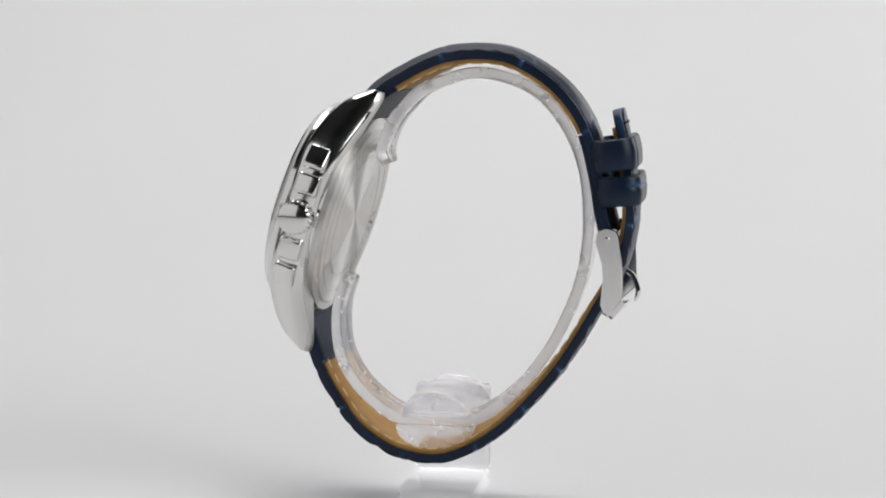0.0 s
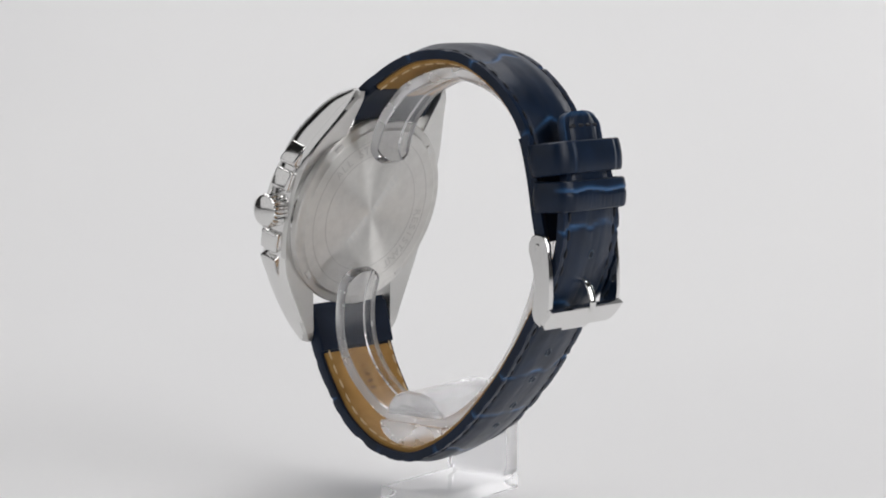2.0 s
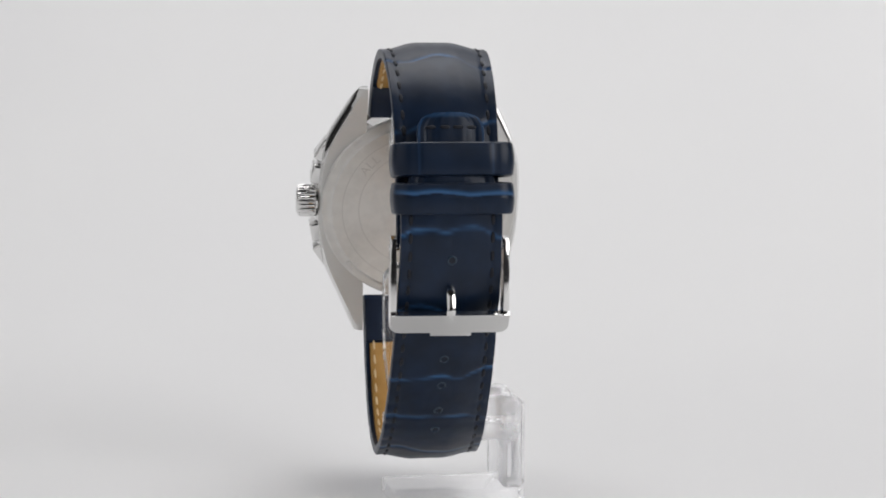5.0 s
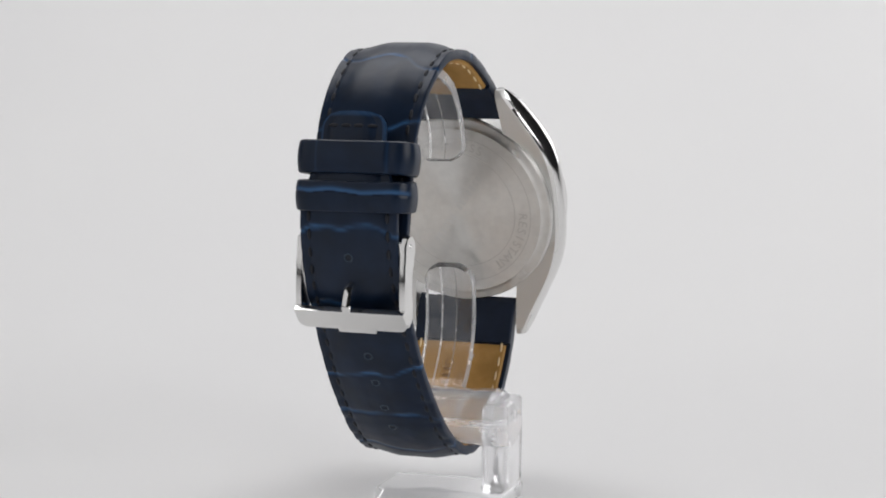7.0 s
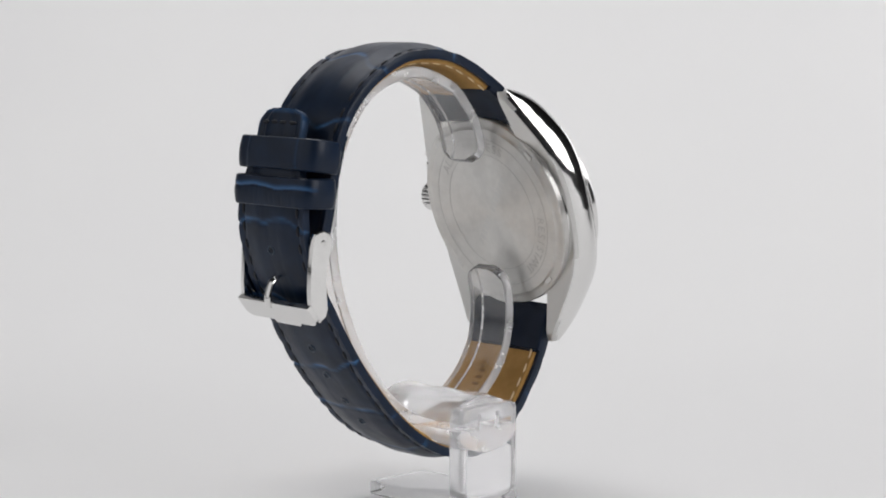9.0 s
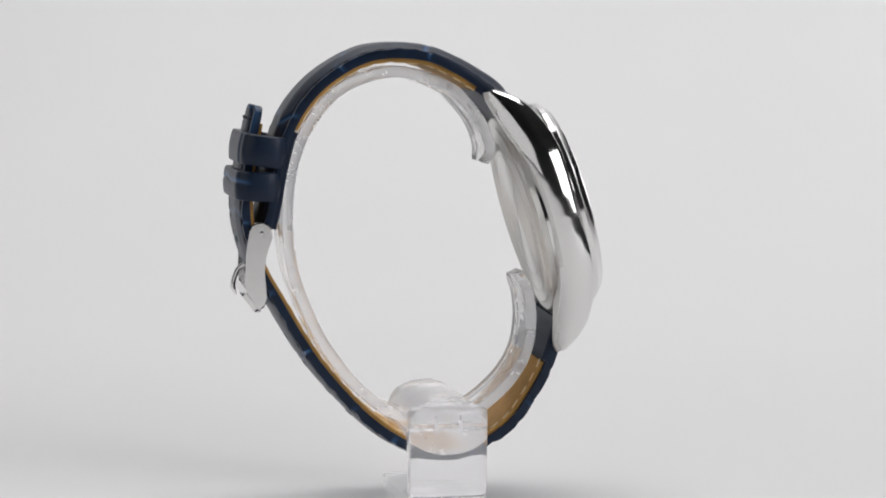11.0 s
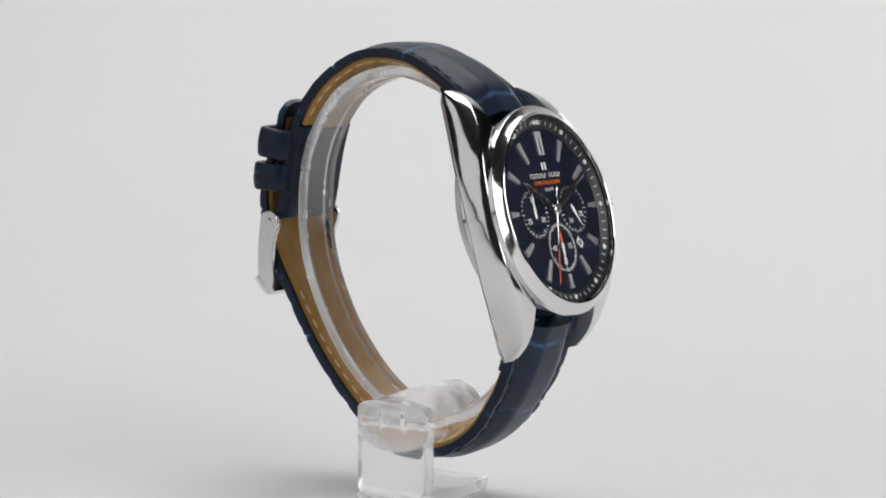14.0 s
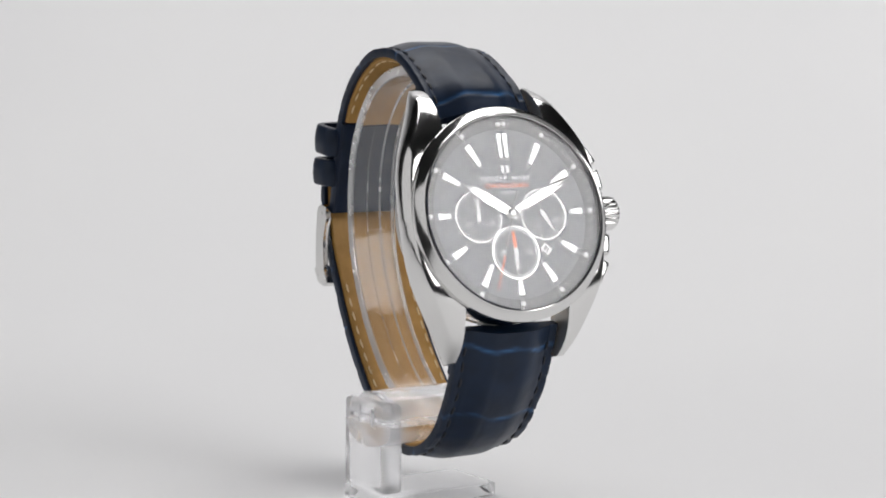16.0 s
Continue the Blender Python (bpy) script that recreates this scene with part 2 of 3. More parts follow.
class Strap:
    """One half of the strap: a domed leather body swept along its line."""

    def __init__(self, line, n, w0, w1, dome0, dome1, edge0, edge1, creases, seed, tip=0.0):
        self.tip = tip
        self.p, self.s = spline(line, n)
        self.t, self.n = frames(self.p)
        self.f = self.s / self.s[-1]
        self.w0, self.w1, self.dome0, self.dome1, self.edge0, self.edge1 = w0, w1, dome0, dome1, edge0, edge1
        self.creases, self.seed = creases, seed

    def width(self, f):
        w, left = self.w0 + (self.w1 - self.w0) * min(1, f * 1.25), (1 - f) * self.s[-1]
        if self.tip and left < self.tip:
            w *= 1 - 0.34 * min(1.0, (self.tip - left) / self.tip * 1.5)
            if left < 3.2:
                w -= 6.0 * (1 - math.sqrt(max(0.0, 1 - ((3.2 - left) / 3.2) ** 2)))
        return w

    def height(self, f, v):
        """Leather height over the mid line at v = -1..1 across."""
        e = self.edge0 + (self.edge1 - self.edge0) * f
        d = self.dome0 + (self.dome1 - self.dome0) * min(1, f * 2.1)
        k = min(1.0, max(0.0, (0.9 - abs(v)) / 0.62))
        seam = abs(abs(v) * self.width(f) / 2 - (self.width(f) / 2 - 1.7))
        return e / 2 + d * k * k * (3 - 2 * k) - 0.2 * math.exp(-(seam / 0.42) ** 2)

    def crease(self, s, w):
        """0..1: how deep a print line runs at s along and w across."""
        best = 0.0
        for i, c in enumerate(self.creases):
            k = c + 3.0 * noise.noise((w * 0.13, i * 7.7, self.seed)) + 0.3 * noise.noise((w * 0.4, i * 3.1, self.seed + 5))
            k += 0.7 * math.tanh((w - 5 * math.sin(i * 2.3)) * 0.6) * math.cos(i * 1.9)
            fade = min(1.0, max(0.25, 0.8 + 1.6 * noise.noise((w * 0.22, i * 5.3, self.seed + 2))))
            best = max(best, fade * math.exp(-((s - k) / 0.3) ** 2))
        return best

    def furrow(self, s, w):
        """0..1: faint lines that run along the strap inside a scale."""
        best, cell = 0.0, int(np.searchsorted(self.creases, s))
        for j in range(cell % 3):
            wl = -2.2 + 4.6 * j + 2.0 * noise.noise((cell * 9.1, j * 4.0, self.seed)) + 0.5 * noise.noise((s * 0.3, cell, self.seed))
            best = max(best, 0.3 * math.exp(-((w - wl) / 0.2) ** 2))
        if self.tip and 84 < s < 98:  # the line through the last hole
            best = max(best, 0.5 * math.exp(-((w - 0.3 - 0.4 * noise.noise((s * 0.3, 1.0, 3.0))) / 0.2) ** 2))
        return best

    def nick(self, s):
        """Small dips along the rim where the print's scales meet."""
        k = 0.5 + 0.5 * math.cos(2 * math.pi * (s / 5.6 + 0.35 * noise.noise((s * 0.11, self.seed, 6.0))))
        return (0.48 if self.tip else 0.1) * k ** 6 * max(0.0, 0.5 + 1.3 * noise.noise((s * 0.23, self.seed, 2.0)))

    def point(self, i, w, h):
        p, n, k = self.p[i], self.n[i], max(0.0, 1 - self.f[i] / 0.35)
        a = radians(SKEW) * k  # the case sits askew to the buckle
        return Vector((p[0] + n[0] * h - w * math.sin(a), side(p[0]) - 0.8 * k + w * math.cos(a), p[1] + n[1] * h))

    def at(self, s, w, h):
        """A pose on the strap: x along it, y across, z outward."""
        i = int(np.clip(np.searchsorted(self.s, s), 0, len(self.s) - 1))
        t, n = self.t[i], self.n[i]
        m = Matrix(((t[0], 0, n[0], 0), (0, 1, 0, 0), (t[1], 0, n[1], 0), (0, 0, 0, 1)))
        if m.determinant() < 0:
            m = m @ Matrix.Diagonal((1, -1, 1, 1))
        return Matrix.Translation(self.point(i, w, h) * MM) @ m

    def body(self, parent, name):
        m, bm = 52, bmesh.new()
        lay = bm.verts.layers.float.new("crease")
        rings = []
        for i, f in enumerate(self.f):
            half = self.width(f) / 2
            ring = []
            for v in np.linspace(-1, 1, m):
                v = math.copysign(1 - (1 - abs(v)) ** 1.25, v)
                c, g = self.crease(self.s[i], v * half), self.furrow(self.s[i], v * half)
                h = self.height(f, v) - (0.2 + 0.22 * abs(v) ** 3) * c - 0.14 * g - (0.3 if abs(v) > 0.995 else 0)
                h -= self.nick(self.s[i]) * abs(v) ** 5
                h += 0.035 * noise.noise((self.s[i] * 0.5, v * 5, self.seed + 9))
                q = bm.verts.new(self.point(i, v * half, h))
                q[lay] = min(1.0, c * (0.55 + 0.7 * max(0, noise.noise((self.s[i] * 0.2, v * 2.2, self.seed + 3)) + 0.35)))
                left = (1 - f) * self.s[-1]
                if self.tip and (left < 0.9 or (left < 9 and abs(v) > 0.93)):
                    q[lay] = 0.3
                ring.append(q)
            e = self.edge0 + (self.edge1 - self.edge0) * f
            for v in (0.985, 0.0, -0.985):
                ring.append(bm.verts.new(self.point(i, v * half, -e / 2)))
            rings.append(ring)
        k = len(rings[0])
        for a, b in zip(rings, rings[1:]):
            for i in range(k):
                bm.faces.new((a[i], a[(i + 1) % k], b[(i + 1) % k], b[i]))
        bm.faces.new(rings[0])
        bm.faces.new(rings[-1])
        return part(name, bm, M_LEATHER, parent, smooth=50, at=UP)

    def lining(self, parent, start, end):
        bm, rings = bmesh.new(), []
        for i, f in enumerate(self.f):
            if start <= self.s[i] <= end:
                e, half = self.edge0 + (self.edge1 - self.edge0) * f, self.width(f) / 2 - 0.95
                rings.append([self.point(i, w, h) for w, h in ((-half, -e / 2 + 0.1), (half, -e / 2 + 0.1), (half, -e / 2 - 0.45), (half - 0.25, -e / 2 - 0.7),
                                                              (-half + 0.25, -e / 2 - 0.7), (-half, -e / 2 - 0.45))])
        loft(bm, rings)
        return part("lining", bm, M_LINING, parent, "tan leather lining")

    def turn_in(self, parent, start, end):
        bm, rings = bmesh.new(), []
        for i, f in enumerate(self.f):
            if start <= self.s[i] <= end + 0.3:
                e, half = self.edge0 + (self.edge1 - self.edge0) * f, self.width(f) / 2 - 0.15
                rings.append([self.point(i, w, h) for w, h in ((-half, -e / 2 + 0.1), (half, -e / 2 + 0.1), (half, -e / 2 - 0.5), (half - 0.3, -e / 2 - 0.78),
                                                              (-half + 0.3, -e / 2 - 0.78), (-half, -e / 2 - 0.5))])
        loft(bm, rings)
        return part("turned_edge", bm, M_TURN, parent, "navy leather turned in at the lug")

    def stitches(self, parent, lining, start, end, inner_end, pitch=3.1):
        me = stitch_mesh("stitch", 1.95, 0.66, 0.26, M_THREAD)
        inner = stitch_mesh("lining_stitch", 1.9, 0.46, 0.2, M_CREAM)
        for sgn in (-1, 1):
            for s in np.arange(start, end, pitch):
                f = s / self.s[-1]
                half = self.width(f) / 2 - 1.7
                hang("stitch", me, parent, at=self.at(s, sgn * half, self.height(f, half / (half + 1.7)) + 0.1))
                if s < inner_end and s > start + 4:
                    e = self.edge0 + (self.edge1 - self.edge0) * f
                    hang("stitch", inner, lining, "cream stitch", self.at(s, sgn * half, -e / 2 - 0.72))


def stitch_mesh(name, length, wide, high, mat):
    bm = bmesh.new()
    rings = []
    for x, k in ((-0.5, 0.35), (-0.3, 0.9), (0, 1.0), (0.3, 0.9), (0.5, 0.35)):
        rings.append([(x * length, wide / 2 * k * math.cos(a), high * k * math.sin(a) - high * (1 - k)) for a in np.arange(6) * math.pi / 3])
    loft(bm, rings)
    bm.transform(Matrix.Scale(MM, 4))
    me = bpy.data.meshes.new(name)
    bm.to_mesh(me)
    bm.free()
    me.materials.append(mat)
    return me


def straps():
    up = Strap(TOP_LINE, 170, 20.6, 18.0, 2.2, 0.9, 1.8, 1.5, [4.0, 19.5, 35, 50, 63], 1.0)
    ob = up.body(watch, "upper_strap")
    ob["label"] = "navy crocodile-print leather strap half"
    lin = up.lining(ob, 9.5, up.s[-1] - 19)
    up.turn_in(ob, 0.6, 9.5)
    up.turn_in(ob, up.s[-1] - 19, up.s[-1] - 0.5)
    low = Strap(LOW_LINE, 230, 20.6, 17.6, 2.0, 0.5, 1.8, 1.5, [3.5, 17.5, 34, 47, 58, 69, 84, 98], 2.0, 17.0)
    lob = low.body(watch, "lower_strap")
    lob["label"] = "navy crocodile-print leather strap half with punched holes"
    lin2 = low.lining(lob, 9.5, low.s[-1] - 3)
    low.turn_in(lob, 0.6, 9.5)
    for o in (lin, lin2):
        o.matrix_basis = Matrix()
    for o in ob.children[:] + lob.children[:]:
        o.matrix_basis = Matrix()
    up.stitches(ob, lin, 4.0, 62.0, up.s[-1] - 20)
    low.stitches(lob, lin2, 4.0, low.s[-1] - 17, 80)
    for w in (-3.4, -1.1, 1.1, 3.4):  # the row across the tip
        tip = bpy.data.meshes.get("stitch")
        hang("stitch", tip, lob, at=low.at(low.s[-1] - 2.8, w, low.height(0.975, w / 6) + 0.02) @ pose(0, 0, 0, 0, 0, 90))
    g = part("stamp", letters("G", 2.6, 0.03), M_STAMP, lin2, "brown stamped letter", low.at(14.0, 1.5, -low.edge0 / 2 - 0.71) @ pose(0, 0, 0, 180, 0, 0), smooth=0)
    for k in (1, 2, 3):
        part("stamp_bar", box(bmesh.new(), -0.35, 0.35, -0.8, 0.8, -0.03, 0.02), M_STAMP, lin2, at=low.at(14.3 + 1.6 * k, 1.5, -low.edge0 / 2 - 0.71), smooth=0)
    # punched holes along the tail
    rim = bmesh.new()
    lathe(rim, [(0.0, 0.02), (0.5, 0.02), (0.56, 0.06), (0.6, 0.03)], 14)
    rim.transform(Matrix.Scale(MM, 4))
    me = bpy.data.meshes.new("hole")
    rim.to_mesh(me)
    rim.free()
    me.materials.append(M_HOLE)
    for z in (2.6, -15.7, -20.9, -26.1, -30.0):
        k = [i for i in range(len(low.p)) if low.p[i][0] < -8]
        i = min(k, key=lambda j: abs(low.p[j][1] - z))
        s = low.s[i]
        hole = hang("hole", me, lob, "punched strap hole", low.at(s, 0.0, low.height(low.f[i], 0) - 0.02))
        # raised rim round the hole, painted lighter all round for its glint
        ring = lathe(bmesh.new(), [(0.56, 0.0), (0.6, 0.12), (0.7, 0.15), (0.8, 0.1), (0.84, 0.0)], 18, closed=True)
        part("hole_edge", ring, M_GLINT, hole, "glossy raised rim, its glint put into the lighter colour")
    return up, low


UPPER, LOWER = straps()  # the two halves


def keeper(name, x0, x1, z0, tall, tilt, wide, label):
    """A leather loop round both strap ends."""
    cx, half, bm = (x0 + x1) / 2, (x1 - x0) / 2, bmesh.new()
    creased = name == "fixed_keeper"
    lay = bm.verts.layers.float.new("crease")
    path, r = [], 2.6
    for qx, qy, a0 in ((1, 1, 0), (-1, 1, 90), (-1, -1, 180), (1, -1, 270)):
        for a in np.linspace(a0, a0 + 90, 7):
            c, s = math.cos(radians(a)), math.sin(radians(a))
            path.append((qx * (half - r) + r * c, qy * (wide / 2 - r) + r * s, c, s))
        if qx < 0 < qy:  # the outer face, pushed out by the tail beneath
            for y in np.linspace(wide / 2 - r, r - wide / 2, 62)[1:-1]:
                path.append((-half, y, -1.0, 0.0))
    rings, th, rows = [], 1.5, np.linspace(0.46, -0.46, 23)
    for px, py, c, s in path:
        ring = []
        front = max(0.0, -c)
        push = 0.3 * front / (1 + math.exp((abs(py) - 6.3) * 5)) if not creased else 0.15 * front * (1 - (py / 11) ** 2)
        for d, h in [(-th, -0.42), (-th, 0.42), (-th + 0.2, 0.5), (-0.2, 0.5)] + [(0, h) for h in rows] + [(-0.2, -0.5), (-th + 0.2, -0.5)]:
            k = 0.0
            if d == 0 and creased:
                mid = 0.12 + 0.035 * math.tanh(py * 0.35) + 0.03 * noise.noise((py * 0.35, 2.0, 4.0)) + 0.025 * math.sin(py * 0.62)
                k = math.exp(-((h - mid) / 0.045) ** 2) * front
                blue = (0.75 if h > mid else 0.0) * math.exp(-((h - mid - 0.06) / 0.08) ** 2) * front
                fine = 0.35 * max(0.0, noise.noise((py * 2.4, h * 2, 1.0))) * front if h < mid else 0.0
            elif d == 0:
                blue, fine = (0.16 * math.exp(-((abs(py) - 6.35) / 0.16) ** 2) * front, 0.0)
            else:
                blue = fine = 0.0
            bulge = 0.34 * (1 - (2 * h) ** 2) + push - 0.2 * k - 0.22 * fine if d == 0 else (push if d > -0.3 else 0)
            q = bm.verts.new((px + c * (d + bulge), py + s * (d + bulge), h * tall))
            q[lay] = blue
            ring.append(q)
        rings.append(ring)
    n = len(rings[0])
    for a, b in zip(rings, rings[1:] + rings[:1]):
        for i in range(n):
            bm.faces.new((a[i], a[(i + 1) % n], b[(i + 1) % n], b[i]))
    bmesh.ops.recalc_face_normals(bm, faces=bm.faces[:])
    return part(name, bm, M_LEATHER, watch, label, UP @ Matrix.Translation(Vector((cx, side(cx) - 0.4, z0)) * MM) @ pose(0, 0, 0, 0, tilt, 0))


keeper("loose_keeper", -37.3, -29.6, 18.9, 5.7, 8, 20.6, "smooth navy leather keeper loop")
keeper("fixed_keeper", -38.4, -30.6, 12.5, 5.3, 3, 20.4, "navy leather keeper loop with blue crease")


TWIST = shift(-33.5, side(-34), 0) @ pose(0, 0, 0, 0, 0, -4) @ shift(33.5, -side(-34), 0)  # the buckle's own turn


def buckle():
    plate = [(-35.2, 5.6), (-34.2, 6.0), (-33.2, 6.1), (-32.2, 5.6), (-31.6, 4.6), (-31.5, 3.2), (-32.1, 1.5), (-32.7, -0.6), (-32.9, -3.0), (-32.7, -5.4), (-32.5, -8.0),
             (-33.0, -9.4), (-33.9, -10.0), (-34.8, -9.0), (-36.2, -7.2), (-36.4, -4.5), (-36.3, -2.0), (-36.2, 0.4), (-35.9, 2.6), (-35.7, 4.4)]
    yc = side(-34)
    bar, r = bmesh.new(), 1.7
    edge = [(yc - 10.2, 2.1)] + [(yc + sg * (10.2 - r) + r * math.cos(a), r - 2.1 + r * math.sin(a)) for sg, a0 in ((-1, math.pi), (1, 1.5 * math.pi))
                                 for a in np.linspace(a0, a0 + math.pi / 2, 7)] + [(yc + 10.2, 2.1)]
    prism(bar, edge, -36.1, -34.9, 0.3)
    bar.transform(Matrix(((0, 0, 1, 0), (1, 0, 0, 0), (0, 1, 0, 0), (0, 0, 0, 1))))
    ob = part("buckle", bar, M_STEEL, watch, "polished steel pin buckle",
              TWIST @ UP @ Matrix.Translation(Vector((-35.2, 0, -8.6)) * MM) @ pose(0, 0, 0, 0, -38, 0) @ Matrix.Translation(Vector((35.4, 0, 0)) * MM))
    inv = ob.matrix_basis.inverted() @ TWIST @ UP
    for sgn in (-1, 1):
        bm = bmesh.new()
        q = [(x, z) for x, z in plate]
        prism(bm, q, -0.5, 0.5, 0.18)
        m = Matrix(((1, 0, 0, 0), (0, 0, sgn, 0), (0, 1, 0, 0), (0, 0, 0, 1)))
        part("side_plate", bm, M_STEEL, ob, at=inv @ shift(0, yc + sgn * 9.7, 0) @ m)
        pin = bmesh.new()
        lathe(pin, [(0, 0.62), (0.38, 0.6), (0.5, 0.5), (0.52, -1.2), (0, -1.2)], 18)
        part("pivot_pin", pin, M_STEEL, ob, at=inv @ shift(-33.5, yc + sgn * 9.7, 4.0) @ pose(0, 0, 0, -90 * sgn, 0, 0))
    bm = bmesh.new()
    line, _ = spline([(-33.6, -1.6), (-35.4, -2.4), (-36.9, -3.4), (-37.6, -4.8), (-38.0, -6.6), (-37.4, -8.2)], 26)
    t, n = frames(line)
    rings = []
    for i, (p, nn) in enumerate(zip(line, n)):
        k = 0.85 if i < 22 else 0.85 - 0.12 * (i - 21)
        rings.append([(p[0] + nn[0] * 0.55 * k * math.sin(a), yc + 0.95 * k * math.cos(a), p[1] + nn[1] * 0.55 * k * math.sin(a)) for a in np.arange(12) * math.pi / 6])
    loft(bm, rings)
    part("tongue", bm, M_STEEL, ob, at=inv)
    tab = box(bmesh.new(), -0.3, 0.3, -3.6, 3.6, -0.6, 0.6, 0.2)
    part("hinge_tab", tab, M_STEEL, ob, at=inv @ shift(-33.7, yc - 0.4, -10.8) @ pose(0, 0, 0, 0, -38, 0))


buckle()

# ---- case: built with x to three o'clock, y to twelve, z out of the dial ----
ct, st, cs, ss = math.cos(radians(TILT)), math.sin(radians(TILT)), math.cos(radians(SKEW)), math.sin(radians(SKEW))
CASE = UP @ Matrix.Translation(Vector((23.2, 0.1, 8.3)) * MM) @ Matrix(((-ss, -st * cs, ct * cs, 0), (cs, -st * ss, ct * ss, 0), (0, ct, st, 0), (0, 0, 0, 1)))


def interp(x, xs, ys):
    return float(np.interp(x, xs, ys))


def smooth_curve(at, xs, vs):
    v = np.interp(at, xs, vs)
    for _ in range(8):
        v[1:-1] = (v[:-2] + 2 * v[1:-1] + v[2:]) / 4
    return v


def case_body():
    bm = bmesh.new()
    ys = [0, 4, 8, 12, 15, 18, 21, 22.8, 24.0, 25.0]
    outer = [20.1, 20.0, 19.6, 18.6, 17.3, 15.8, 14.3, 13.5, 12.9, 12.2]
    top = [0.3, 0.3, 0.3, 0.2, -0.3, -1.3, -2.7, -4.2, -5.6, -7.4]
    low = [-5.5, -5.6, -5.9, -6.5, -7.2, -8.1, -9.0, -9.6, -9.9, -9.6]
    knots = np.linspace(0, 25.0, 60)
    outer, top, low = (smooth_curve(knots, ys, v) for v in (outer, top, low))
    ys, fine = knots, np.r_[-knots[:0:-1], knots]
    for sgn in (-1, 1):
        rings = []
        for y in fine:
            a = abs(y)
            xo, zt, zb = interp(a, ys, outer), interp(a, ys, top), interp(a, ys, low)
            xi = max(10.6, math.sqrt(max(0, 18.55 ** 2 - a * a)))
            xi = min(xi, xo - 0.6)
            c = min(0.9, (zt - zb) * 0.3)
            mid, half, bow = (zt + zb) / 2, (zt - zb) / 2, c * 1.15
            flank = [(xo + 0.15 - bow * abs(q) ** 2.2, mid + half * q * 0.96) for q in np.linspace(-1, 1, 11)]
            pts = [(xi, zb), (flank[0][0] - 0.12, zb)] + flank + [(flank[-1][0] - 0.25, zt), (xi, zt)]
            rings.append([(sgn * x, y, z) for x, z in pts])
        loft(bm, rings)
    lathe(bm, [(0, -6.4), (18.7, -6.4), (18.9, -6.2), (18.9, 0.3), (0, 0.3)], 96)
    ob = part("case", bm, M_STEEL, watch, "polished steel case with curved lugs", CASE, smooth=40)
    ob.data.materials.append(M_SATIN)
    for f in ob.data.polygons:
        if f.normal.z < -0.55 or (abs(f.center.x) < 0.0108 and abs(f.normal.x) > 0.8):
            f.material_index = 1
    return ob


